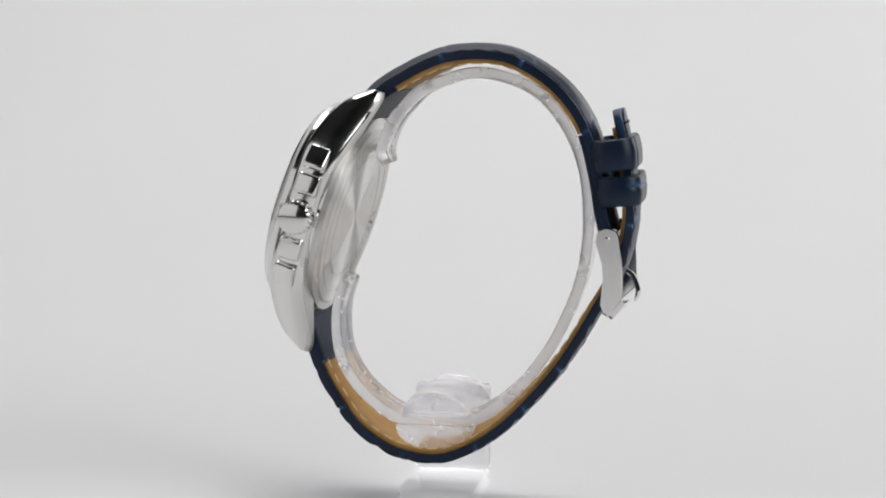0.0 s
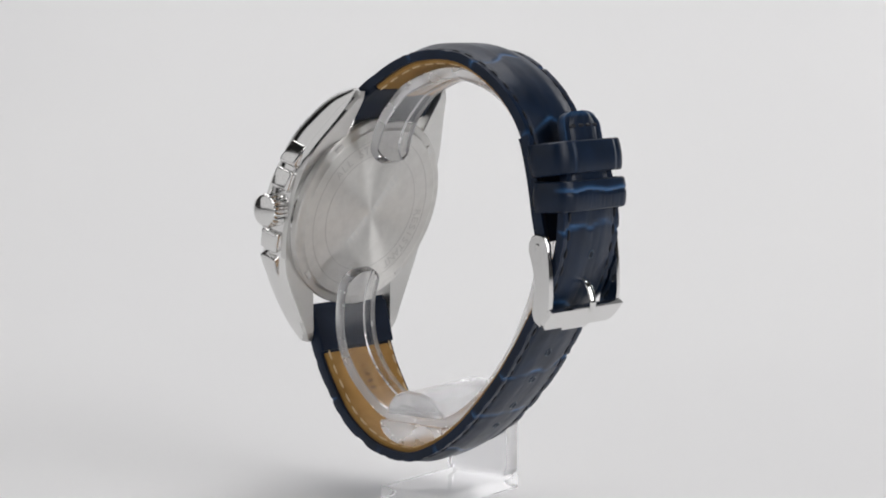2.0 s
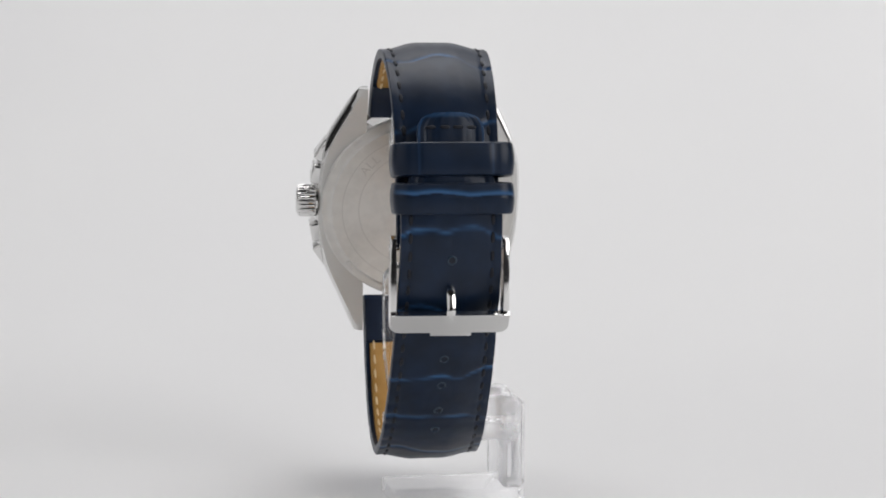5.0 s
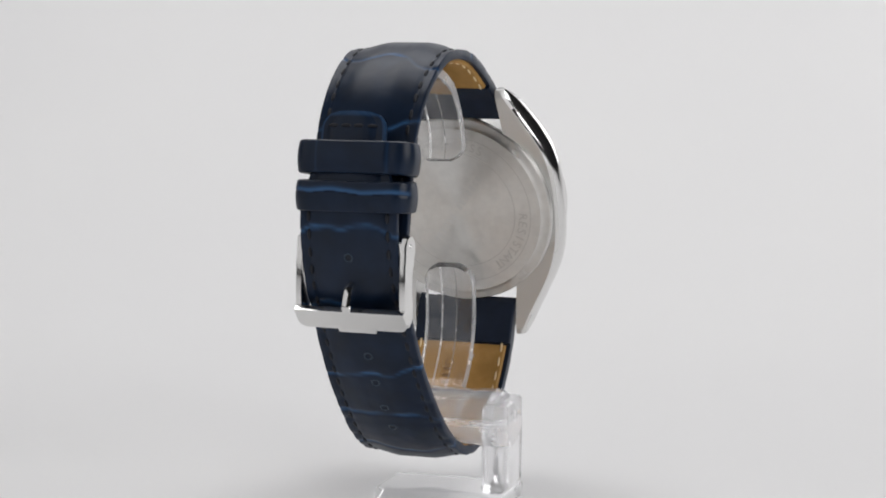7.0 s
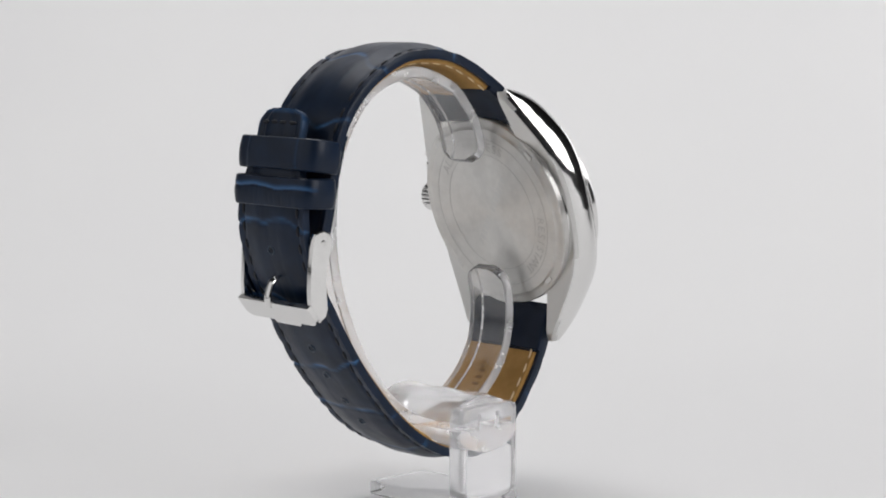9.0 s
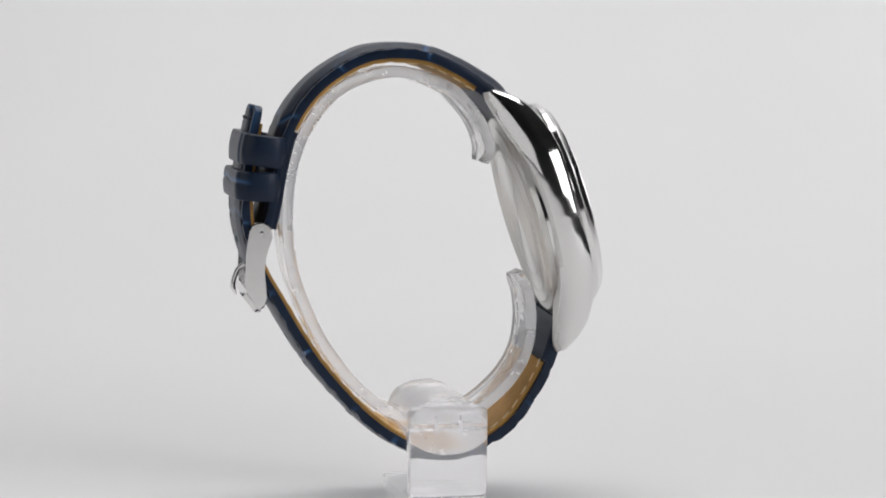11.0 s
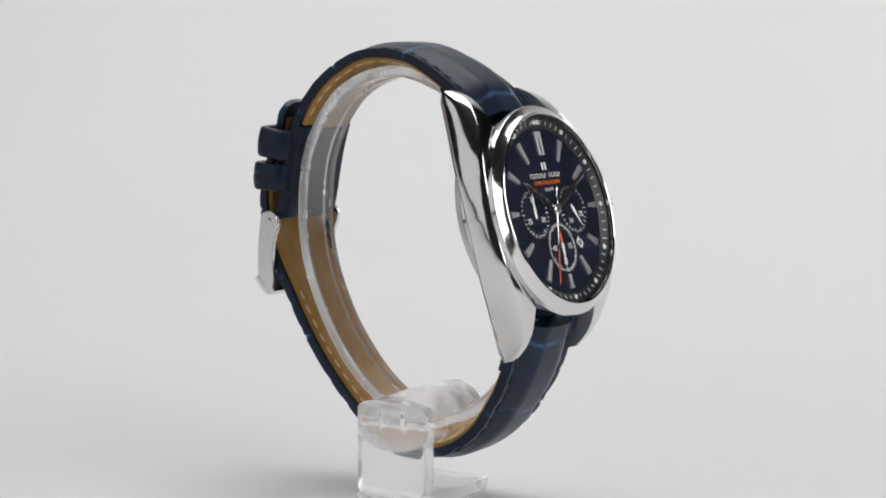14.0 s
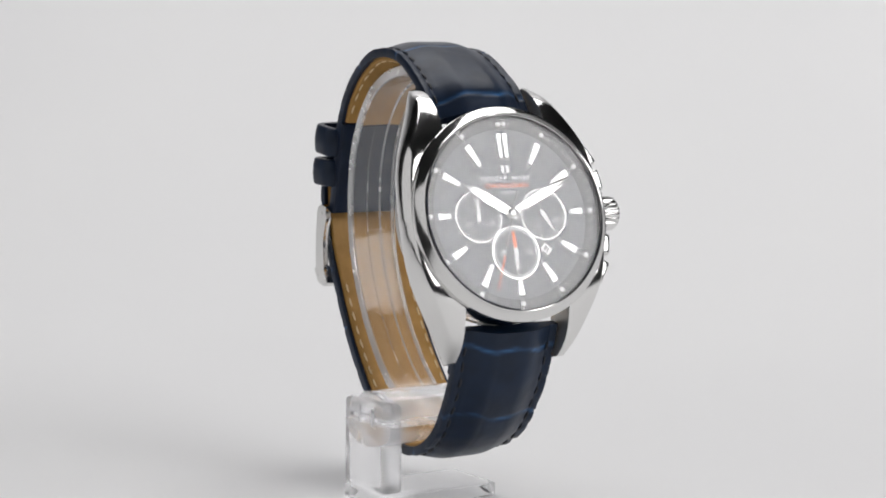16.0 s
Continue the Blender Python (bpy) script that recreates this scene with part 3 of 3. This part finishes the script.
def dial_things():
    bz = bmesh.new()
    lathe(bz, [(19.35, 0.2), (19.5, 0.32), (19.5, 1.15), (19.42, 1.28), (19.3, 1.34), (18.15, 2.3), (18.08, 2.36), (17.95, 2.62), (17.75, 2.72), (17.6, 2.62), (17.58, 0.2)], 128, closed=True)
    part("bezel", bz, M_STEEL, watch, "polished stepped steel bezel", CASE, smooth=25)
    cr = bmesh.new()
    lathe(cr, [(0, 1.7), (17.57, 1.7), (17.57, 2.35), (17.3, 2.6), (0, 2.6)], 128)
    glass = part("crystal", cr, M_CRYSTAL, watch, "clear flat crystal", CASE, smooth=25)
    glass.visible_shadow = False
    dl = bmesh.new()
    lathe(dl, [(0, -0.3), (17.5, -0.3), (17.5, 0.0), (0, 0.0)], 96)
    dial = part("dial", dl, M_DIAL, watch, "midnight blue chronograph dial", CASE @ shift(0, 0, 0.4))
    fl = bmesh.new()
    lathe(fl, [(15.4, 0.02), (15.5, 0.08), (17.5, 0.85), (17.5, -0.1), (15.4, -0.1)], 128, closed=True)
    part("flange", fl, M_FLANGE, dial, "black sloping minute flange")

    def polar(clock, r):
        a = radians(90 - clock * 30)
        return r * math.cos(a), r * math.sin(a), a

    def bar(clock, r0, r1, wa, wb, off=0.0, name="hour_marker"):
        """An applied steel baton, facetted, wider outside."""
        bm, (_, _, a) = bmesh.new(), polar(clock, 1)
        rings = []
        for r, w in ((r0, wa), (r1, wb)):
            rings.append([(r, off + w / 2, 0), (r, off + w / 2, 0.34), (r, off, 0.42), (r, off - w / 2, 0.34), (r, off - w / 2, 0)])
        loft(bm, rings)
        part(name, bm, M_MARK, dial, at=pose(0, 0, 0, 0, 0, math.degrees(a)), smooth=0)

    for c, r0, r1 in ((1, 10.2, 14.4), (2, 10.6, 14.4), (3, 12.2, 14.6), (4, 11.0, 14.2), (5, 10.6, 14.4), (6, 12.0, 14.6), (7, 10.4, 14.6), (8, 11.4, 14.6), (9, 12.2, 14.6), (10, 11.2, 14.6), (11, 10.2, 14.4)):
        bar(c, r0, r1, 0.72, 1.15 if c in (3, 6, 9) else 1.25)
    bar(12, 10.2, 14.6, 0.66, 0.86, 0.6)
    bar(12, 10.2, 14.6, 0.66, 0.86, -0.6)
    dot = bmesh.new()
    lathe(dot, [(0.5, 0), (0.46, 0.16), (0.3, 0.28), (0, 0.32)], 14)
    dot.transform(Matrix.Scale(MM, 4))
    dm = bpy.data.meshes.new("lume_dot")
    dot.to_mesh(dm)
    dot.free()
    dm.materials.append(M_WHITE)
    for c in (1, 2, 3, 4, 5, 6, 7, 8, 9, 10, 11, 11.93, 12.07):
        x, y, a = polar(c, 16.3)
        hang("lume_dot", dm, dial, at=shift(x, y, 0.38))
    tick = bmesh.new()
    box(tick, -0.42, 0.42, -0.06, 0.06, -0.02, 0.03)
    tick.transform(Matrix.Scale(MM, 4))
    tm = bpy.data.meshes.new("minute_tick")
    tick.to_mesh(tm)
    tick.free()
    tm.materials.append(M_WHITE)
    for k in range(60):
        if k % 5:
            a = k * 6
            hang("minute_tick", tm, dial, at=pose(0, 0, 0, 0, 0, a) @ shift(16.3, 0, 0.42) @ pose(0, 0, 0, 0, -21, 0))
    # three counters
    for cx, cy, r, n, nums in ((-6.6, -0.3, 4.5, 30, ((0, "30"), (120, "10"), (240, "20"))), (6.6, -0.3, 4.5, 28, ((0, "7"), (115, "28"), (215, "14"))),
                               (0, -7.0, 4.6, 60, ((90, "15"), (180, "30"), (270, "45")))):
        sub = bmesh.new()
        lathe(sub, [(0, 0.0), (r, 0.0), (r, 0.06), (0, 0.06)], 56)
        face = part("subdial", sub, M_DIAL, dial, "recessed round counter", shift(cx, cy, 0.0))
        ring = bmesh.new()
        wide = 0.2 if n == 60 else 0.13
        lathe(ring, [(r, 0.05), (r + wide, 0.05), (r + wide, 0.13), (r, 0.13)], 64, closed=True)
        part("counter_ring", ring, M_STEEL, face)
        ticks = bmesh.new()
        for k in range(n):
            b = bmesh.new()
            box(b, r - (0.9 if k % 5 == 0 else 0.6), r - 0.12, -0.085, 0.085, 0.05, 0.1)
            b.transform(Matrix.Rotation(2 * math.pi * k / n, 4, "Z"))
            me = bpy.data.meshes.new("t")
            b.to_mesh(me)
            b.free()
            ticks.from_mesh(me)
            bpy.data.meshes.remove(me)
        tagged(part("counter_scale", ticks, M_WHITE, face, smooth=0), kind="stuff")
        for deg, text in nums:
            a = radians(90 - deg)
            part("numeral", letters(text, 1.5), M_WHITE, face, at=shift(2.6 * math.cos(a), 2.6 * math.sin(a), 0.08), smooth=0)

    def needle(name, mat, deg, prof, z, cx=0.0, cy=0.0, parent=dial):
        """A ridged pointer; prof is (distance, half width)."""
        bm, rings = bmesh.new(), []
        for d, w in prof:
            rings.append([(d, w, 0), (d, 0, 0.12), (d, -w, 0), (d, 0, -0.05)])
        loft(bm, rings)
        return part(name, bm, mat, parent, at=shift(cx, cy, z) @ pose(0, 0, 0, 0, 0, 90 - deg), smooth=0)

    needle("hour_pointer", M_STEEL, 302, ((-1.4, 0.5), (0, 0.75), (5.5, 0.95), (9.0, 0.55), (10.6, 0.06)), 0.55)
    needle("minute_pointer", M_STEEL, 64, ((-1.4, 0.5), (0, 0.7), (8, 0.85), (12.5, 0.5), (14.6, 0.06)), 0.72)
    needle("sweep_pointer", M_STEEL, 200, ((-4.2, 0.22), (-2.0, 0.12), (0, 0.25), (8.0, 0.12)), 0.88)
    needle("sweep_tip", M_ORANGE, 200, ((8.0, 0.14), (14.4, 0.1)), 0.88)
    hub = bmesh.new()
    lathe(hub, [(0.95, 0.3), (0.95, 0.95), (0.7, 1.12), (0, 1.15)], 24)
    part("hub", hub, M_STEEL, dial)
    for cx, cy, deg in ((-6.6, -0.3, 2), (6.6, -0.3, 150), (0, -7.0, 184)):
        needle("counter_pointer", M_WHITE, deg, ((-1.0, 0.2), (-0.3, 0.45), (0.6, 0.4), (2.0, 0.25), (3.6, 0.05)), 0.22, cx, cy)
    needle("counter_tip", M_ORANGE, 358, ((0.8, 0.3), (2.2, 0.42), (3.9, 0.22)), 0.2, 0, -7.0)
    # writing: the maker's mark and name as plain bars
    mk = bmesh.new()
    box(mk, -0.75, -0.2, -0.6, 0.75, 0, 0.05)
    box(mk, 0.2, 0.75, -0.6, 0.75, 0, 0.05)
    part("maker_mark", mk, M_WHITE, dial, at=shift(0, 8.1, 0.02), smooth=0)
    nb = bmesh.new()
    for k in range(13):
        if k != 7:
            x = -5.2 + k * 0.8
            box(nb, x, x + 0.2, -0.42, 0.42, 0, 0.05)
            box(nb, x + 0.2, x + 0.56, (-0.42 if k % 2 else 0.28), (-0.28 if k % 2 else 0.42), 0, 0.05)
    part("name_bar", nb, M_WHITE, dial, at=shift(0, 6.45, 0.02), smooth=0)
    part("lettering", letters("CHRONOGRAPH", 1.15), M_ORANGE, dial, "orange printed word", shift(0, 5.1, 0.03), smooth=0)
    part("lettering", letters("10 ATM", 0.95), M_WHITE, dial, "white printed rating", shift(0, 3.8, 0.03), smooth=0)
    dw = bmesh.new()
    box(dw, -1.25, 1.25, -0.95, 0.95, 0, 0.1)
    win = part("date_window", dw, M_FLANGE, dial, "framed date window", shift(6.3, -6.6, 0.0) @ pose(0, 0, 0, 0, 0, -42), smooth=0)
    dp = bmesh.new()
    box(dp, -0.95, 0.95, -0.7, 0.7, 0.1, 0.13)
    disc = part("date_disc", dp, M_WHITE, win, smooth=0)
    db = bmesh.new()
    box(db, -0.5, -0.1, -0.42, 0.42, 0.13, 0.15)
    box(db, 0.1, 0.5, -0.42, 0.42, 0.13, 0.15)
    part("date_bars", db, M_FLANGE, win, smooth=0)


def case_fittings():
    bk = bmesh.new()
    lathe(bk, [(0, -0.95), (17.0, -0.9), (17.3, -0.7), (17.6, -0.55), (18.7, -0.5), (18.95, -0.3), (18.95, 0.7), (0, 0.7)], 128)
    back = part("case_back", bk, M_BRUSH, watch, "brushed steel snap case back with etched writing", CASE @ shift(0, 0, -7.0), smooth=25)
    for a in (-42, 48, 138, 228):
        nb = box(bmesh.new(), -0.5, 0.5, -1.0, 1.0, -0.12, 0.3, 0.1)
        part("notch", nb, M_SATIN, back, at=pose(0, 0, 0, 0, 0, a) @ shift(17.75, 0, -0.62))
    groove = bmesh.new()
    lathe(groove, [(11.7, -0.955), (11.84, -0.955), (11.84, -0.9), (11.7, -0.9)], 96, closed=True)
    part("etched_ring", groove, M_ETCH, back)
    rim = lathe(bmesh.new(), [(14.9, -0.95), (15.04, -0.95), (15.04, -0.88), (14.9, -0.88)], 96, closed=True)
    part("etched_ring", rim, M_ETCH, back)
    flip = pose(0, 0, 0, 0, 180, 0)

    def arc(text, mid, r, size, step):
        """Letters round the back, read from behind."""
        for k, ch in enumerate(text):
            if ch != " ":
                a = mid - (k - (len(text) - 1) / 2) * step
                part("letter", letters(ch, size, 0.02), M_ETCH, back, at=flip @ pose(0, 0, 0, 0, 0, a - 90) @ shift(0, r, 0.95), smooth=0)

    bars = bmesh.new()
    for k in range(14):
        if k != 7:
            box(bars, -8.6 + k * 1.25, -7.8 + k * 1.25, -0.7, 0.7, -0.965, -0.93)
    part("name_bars", bars, M_SATIN, back, "etched maker's name as plain bars", pose(0, 0, 0, 0, 0, -53), smooth=0)
    arc("ALL STAINLESS", 104, 13.35, 2.5, 6.5)
    arc("RESISTANT", -30, 13.35, 2.5, 6.5)
    cw = bmesh.new()
    rings = []
    for x, k in ((0, 0.93), (0.3, 1.0), (3.0, 1.0), (3.5, 0.93), (3.9, 0.7)):
        ring = []
        for j in range(96):
            r = 3.05 * k * (1 + (0.03 if j % 4 < 2 else -0.035) * (1 if 0.2 < x < 3.2 else 0))
            ring.append((x, r * math.cos(j * math.pi / 48), r * math.sin(j * math.pi / 48)))
        rings.append(ring)
    loft(cw, rings)
    crown = part("crown", cw, M_STEEL, watch, "fluted steel crown", CASE @ shift(19.9, 0, -2.9), smooth=30)
    stem = bmesh.new()
    lathe(stem, [(0, -0.2), (2.0, -0.2), (2.0, 1.2), (0, 1.2)], 32)
    part("stem", stem, M_STEEL, crown, at=shift(-1.0, 0, 0) @ pose(0, 0, 0, 0, 90, 0))
    for sgn in (-1, 1):
        gd = box(bmesh.new(), -2.2, 1.0, -2.0, 2.0, -2.2, 2.2, 0.6, 3)
        at = CASE @ shift(19.9, sgn * 6.0, -2.9) @ pose(0, 0, 0, 0, 0, sgn * 10)
        guard = part("crown_guard", gd, M_STEEL, watch, "polished crown shoulder", at)
        ps = box(bmesh.new(), -2.5, 1.3, -2.3, 2.3, -2.0, 2.0, 0.55, 3)
        part("pusher", ps, M_STEEL, watch, "rectangular steel chronograph pusher", CASE @ shift(18.3, sgn * 10.7, -3.0) @ pose(0, 0, 0, 0, 0, sgn * 33))


case_body()
dial_things()
case_fittings()

# ---- the stand ----
RING_LINE = [(9.0, 16.1), (9.7, 18.6), (8.9, 21.7), (7.4, 24.7), (5.0, 27.6), (2.2, 30.2), (-3.4, 32.6), (-8.5, 33.5), (-13.8, 32.6), (-18.3, 30.7), (-22.0, 27.7), (-25.7, 22.4), (-28.1, 16.1), (-29.0, 9.2), (-28.9, 1.9), (-27.4, -5.8),
             (-23.8, -14.5), (-20.0, -20.6), (-15.6, -25.9), (-9.9, -30.4), (-5.3, -32.0), (-0.6, -32.4), (6.5, -31.1), (10.9, -28.3), (14.7, -24.4), (17.3, -19.5), (18.1, -13.6), (17.5, -8.7), (16.0, -4.8)]


def display_stand():
    pts, s = spline(RING_LINE, 180)
    t, n = frames(pts, (-7, 0))
    bm, rings = bmesh.new(), []
    for i, (p, nn) in enumerate(zip(pts, n)):
        end = min(s[i], s[-1] - s[i])
        half = 4.9 * (1 if end > 3 else math.sqrt(max(0.1, 1 - ((3 - end) / 3) ** 2 * 0.75)))
        prof = [(-half, -1.1), (-half + 0.25, -1.3), (-1.6, -1.3), (-1.3, -1.05), (1.3, -1.05), (1.6, -1.3), (half - 0.25, -1.3), (half, -1.1), (half, 0.6), (half - 0.25, 0.8), (-half + 0.25, 0.8), (-half, 0.6)]
        rings.append([(p[0] + nn[0] * h, 2.6 + w, p[1] + nn[1] * h) for w, h in prof])
    loft(bm, rings)
    parts = [part("ring", bm, M_RING, stand, "clear C-shaped acrylic ring with frosted edges", UP)]
    parts[0].data.materials.append(M_FROST)
    for f in parts[0].data.polygons:
        if abs(f.normal.y) > 0.6:
            f.material_index = 1
    bm = bmesh.new()
    half = [(-8.2, -31.9)] + [(-1.1 + 7.2 * math.cos(a), -32.4 + 3.9 * math.sin(a)) for a in np.linspace(math.pi, 2 * math.pi, 15)] + [(6.0, -31.9)]
    loft(bm, [[(x, y, z) for x, z in half] for y in (-14.0, -13.6, 9.0, 9.4)])
    parts.append(part("cradle", bm, M_FROST, stand, "rounded acrylic cradle under the ring", UP))
    cap = [(-7.7, -30.6), (-7.3, -29.0), (-6.2, -27.4), (-4.6, -26.7), (-2.8, -26.2), (0.6, -26.1), (2.4, -26.6), (4.0, -27.4), (5.1, -29.0), (5.5, -30.6)]
    bm, cross = bmesh.new(), []
    for y, k in [(-13.6, 0.9), (-13.2, 1.0)] + [(y, 1.0) for y in np.linspace(-12, 7, 14)] + [(8.0, 1.0), (8.4, 0.9)]:
        cross.append([(-1.1 + (x + 1.1) * k + 0.22 * noise.noise((x, y * 0.6, 3.0)), y, -30.6 + (z + 30.6) * k + 0.3 * noise.noise((x * 0.7, y * 0.5, 8.0))) for x, z in cap])
    loft(bm, cross)
    parts.append(part("clip", bm, M_ACRYLIC, stand, "domed acrylic clip over the ring", UP))
    for x in (-3.6, 1.0):
        parts.append(part("clip_rib", box(bmesh.new(), x - 0.25, x + 0.25, -14.5, -13.5, -32.4, -29.0, 0.12, 2), M_FROST, stand, at=UP))
    parts.append(part("post", box(bmesh.new(), -8.5, 6.1, -15.4, -11.0, -44.4, -27.6, 1.1, 3), M_ACRYLIC, stand, "upright acrylic plate", UP))
    parts.append(part("foot", box(bmesh.new(), -8.5, 6.1, -15.4, 9.6, -47.2, -44.4, 0.5, 3), M_RING, stand, "acrylic foot of the bracket", UP))
    parts.append(part("base_plate", box(bmesh.new(), -22.0, 19.8, -19.5, 19.5, -48.95, -47.2, 0.4, 2), M_BASE, stand, "square acrylic base plate", UP))
    # round mould marks on the ring's edges
    mark = bmesh.new()
    lathe(mark, [(0, -0.1), (0.75, -0.1), (0.7, 0.08), (0.5, 0.1), (0.4, 0.03), (0, 0.03)], 18)
    mark.transform(Matrix.Scale(MM, 4))
    me = bpy.data.meshes.new("mould_mark")
    mark.to_mesh(me)
    mark.free()
    me.materials.append(M_ACRYLIC)
    for k in (47, 86, 118, 158, 20):
        for sgn in (-1, 1):
            parts.append(hang("mould_mark", me, parts[0], "", shift(pts[k][0], 2.6 + sgn * 4.95, pts[k][1]) @ pose(0, 0, 0, -90 * sgn, 0, 0)))
    for o in parts:
        o.visible_shadow = False


display_stand()


def motions():
    rows = [(t, pose(0, 0, 0, 0, 0, float(np.interp(t, *zip(*TURN))))) for t in np.arange(0, 16.01, 0.25)]
    walk(watch, rows)
    walk(stand, rows)


motions()
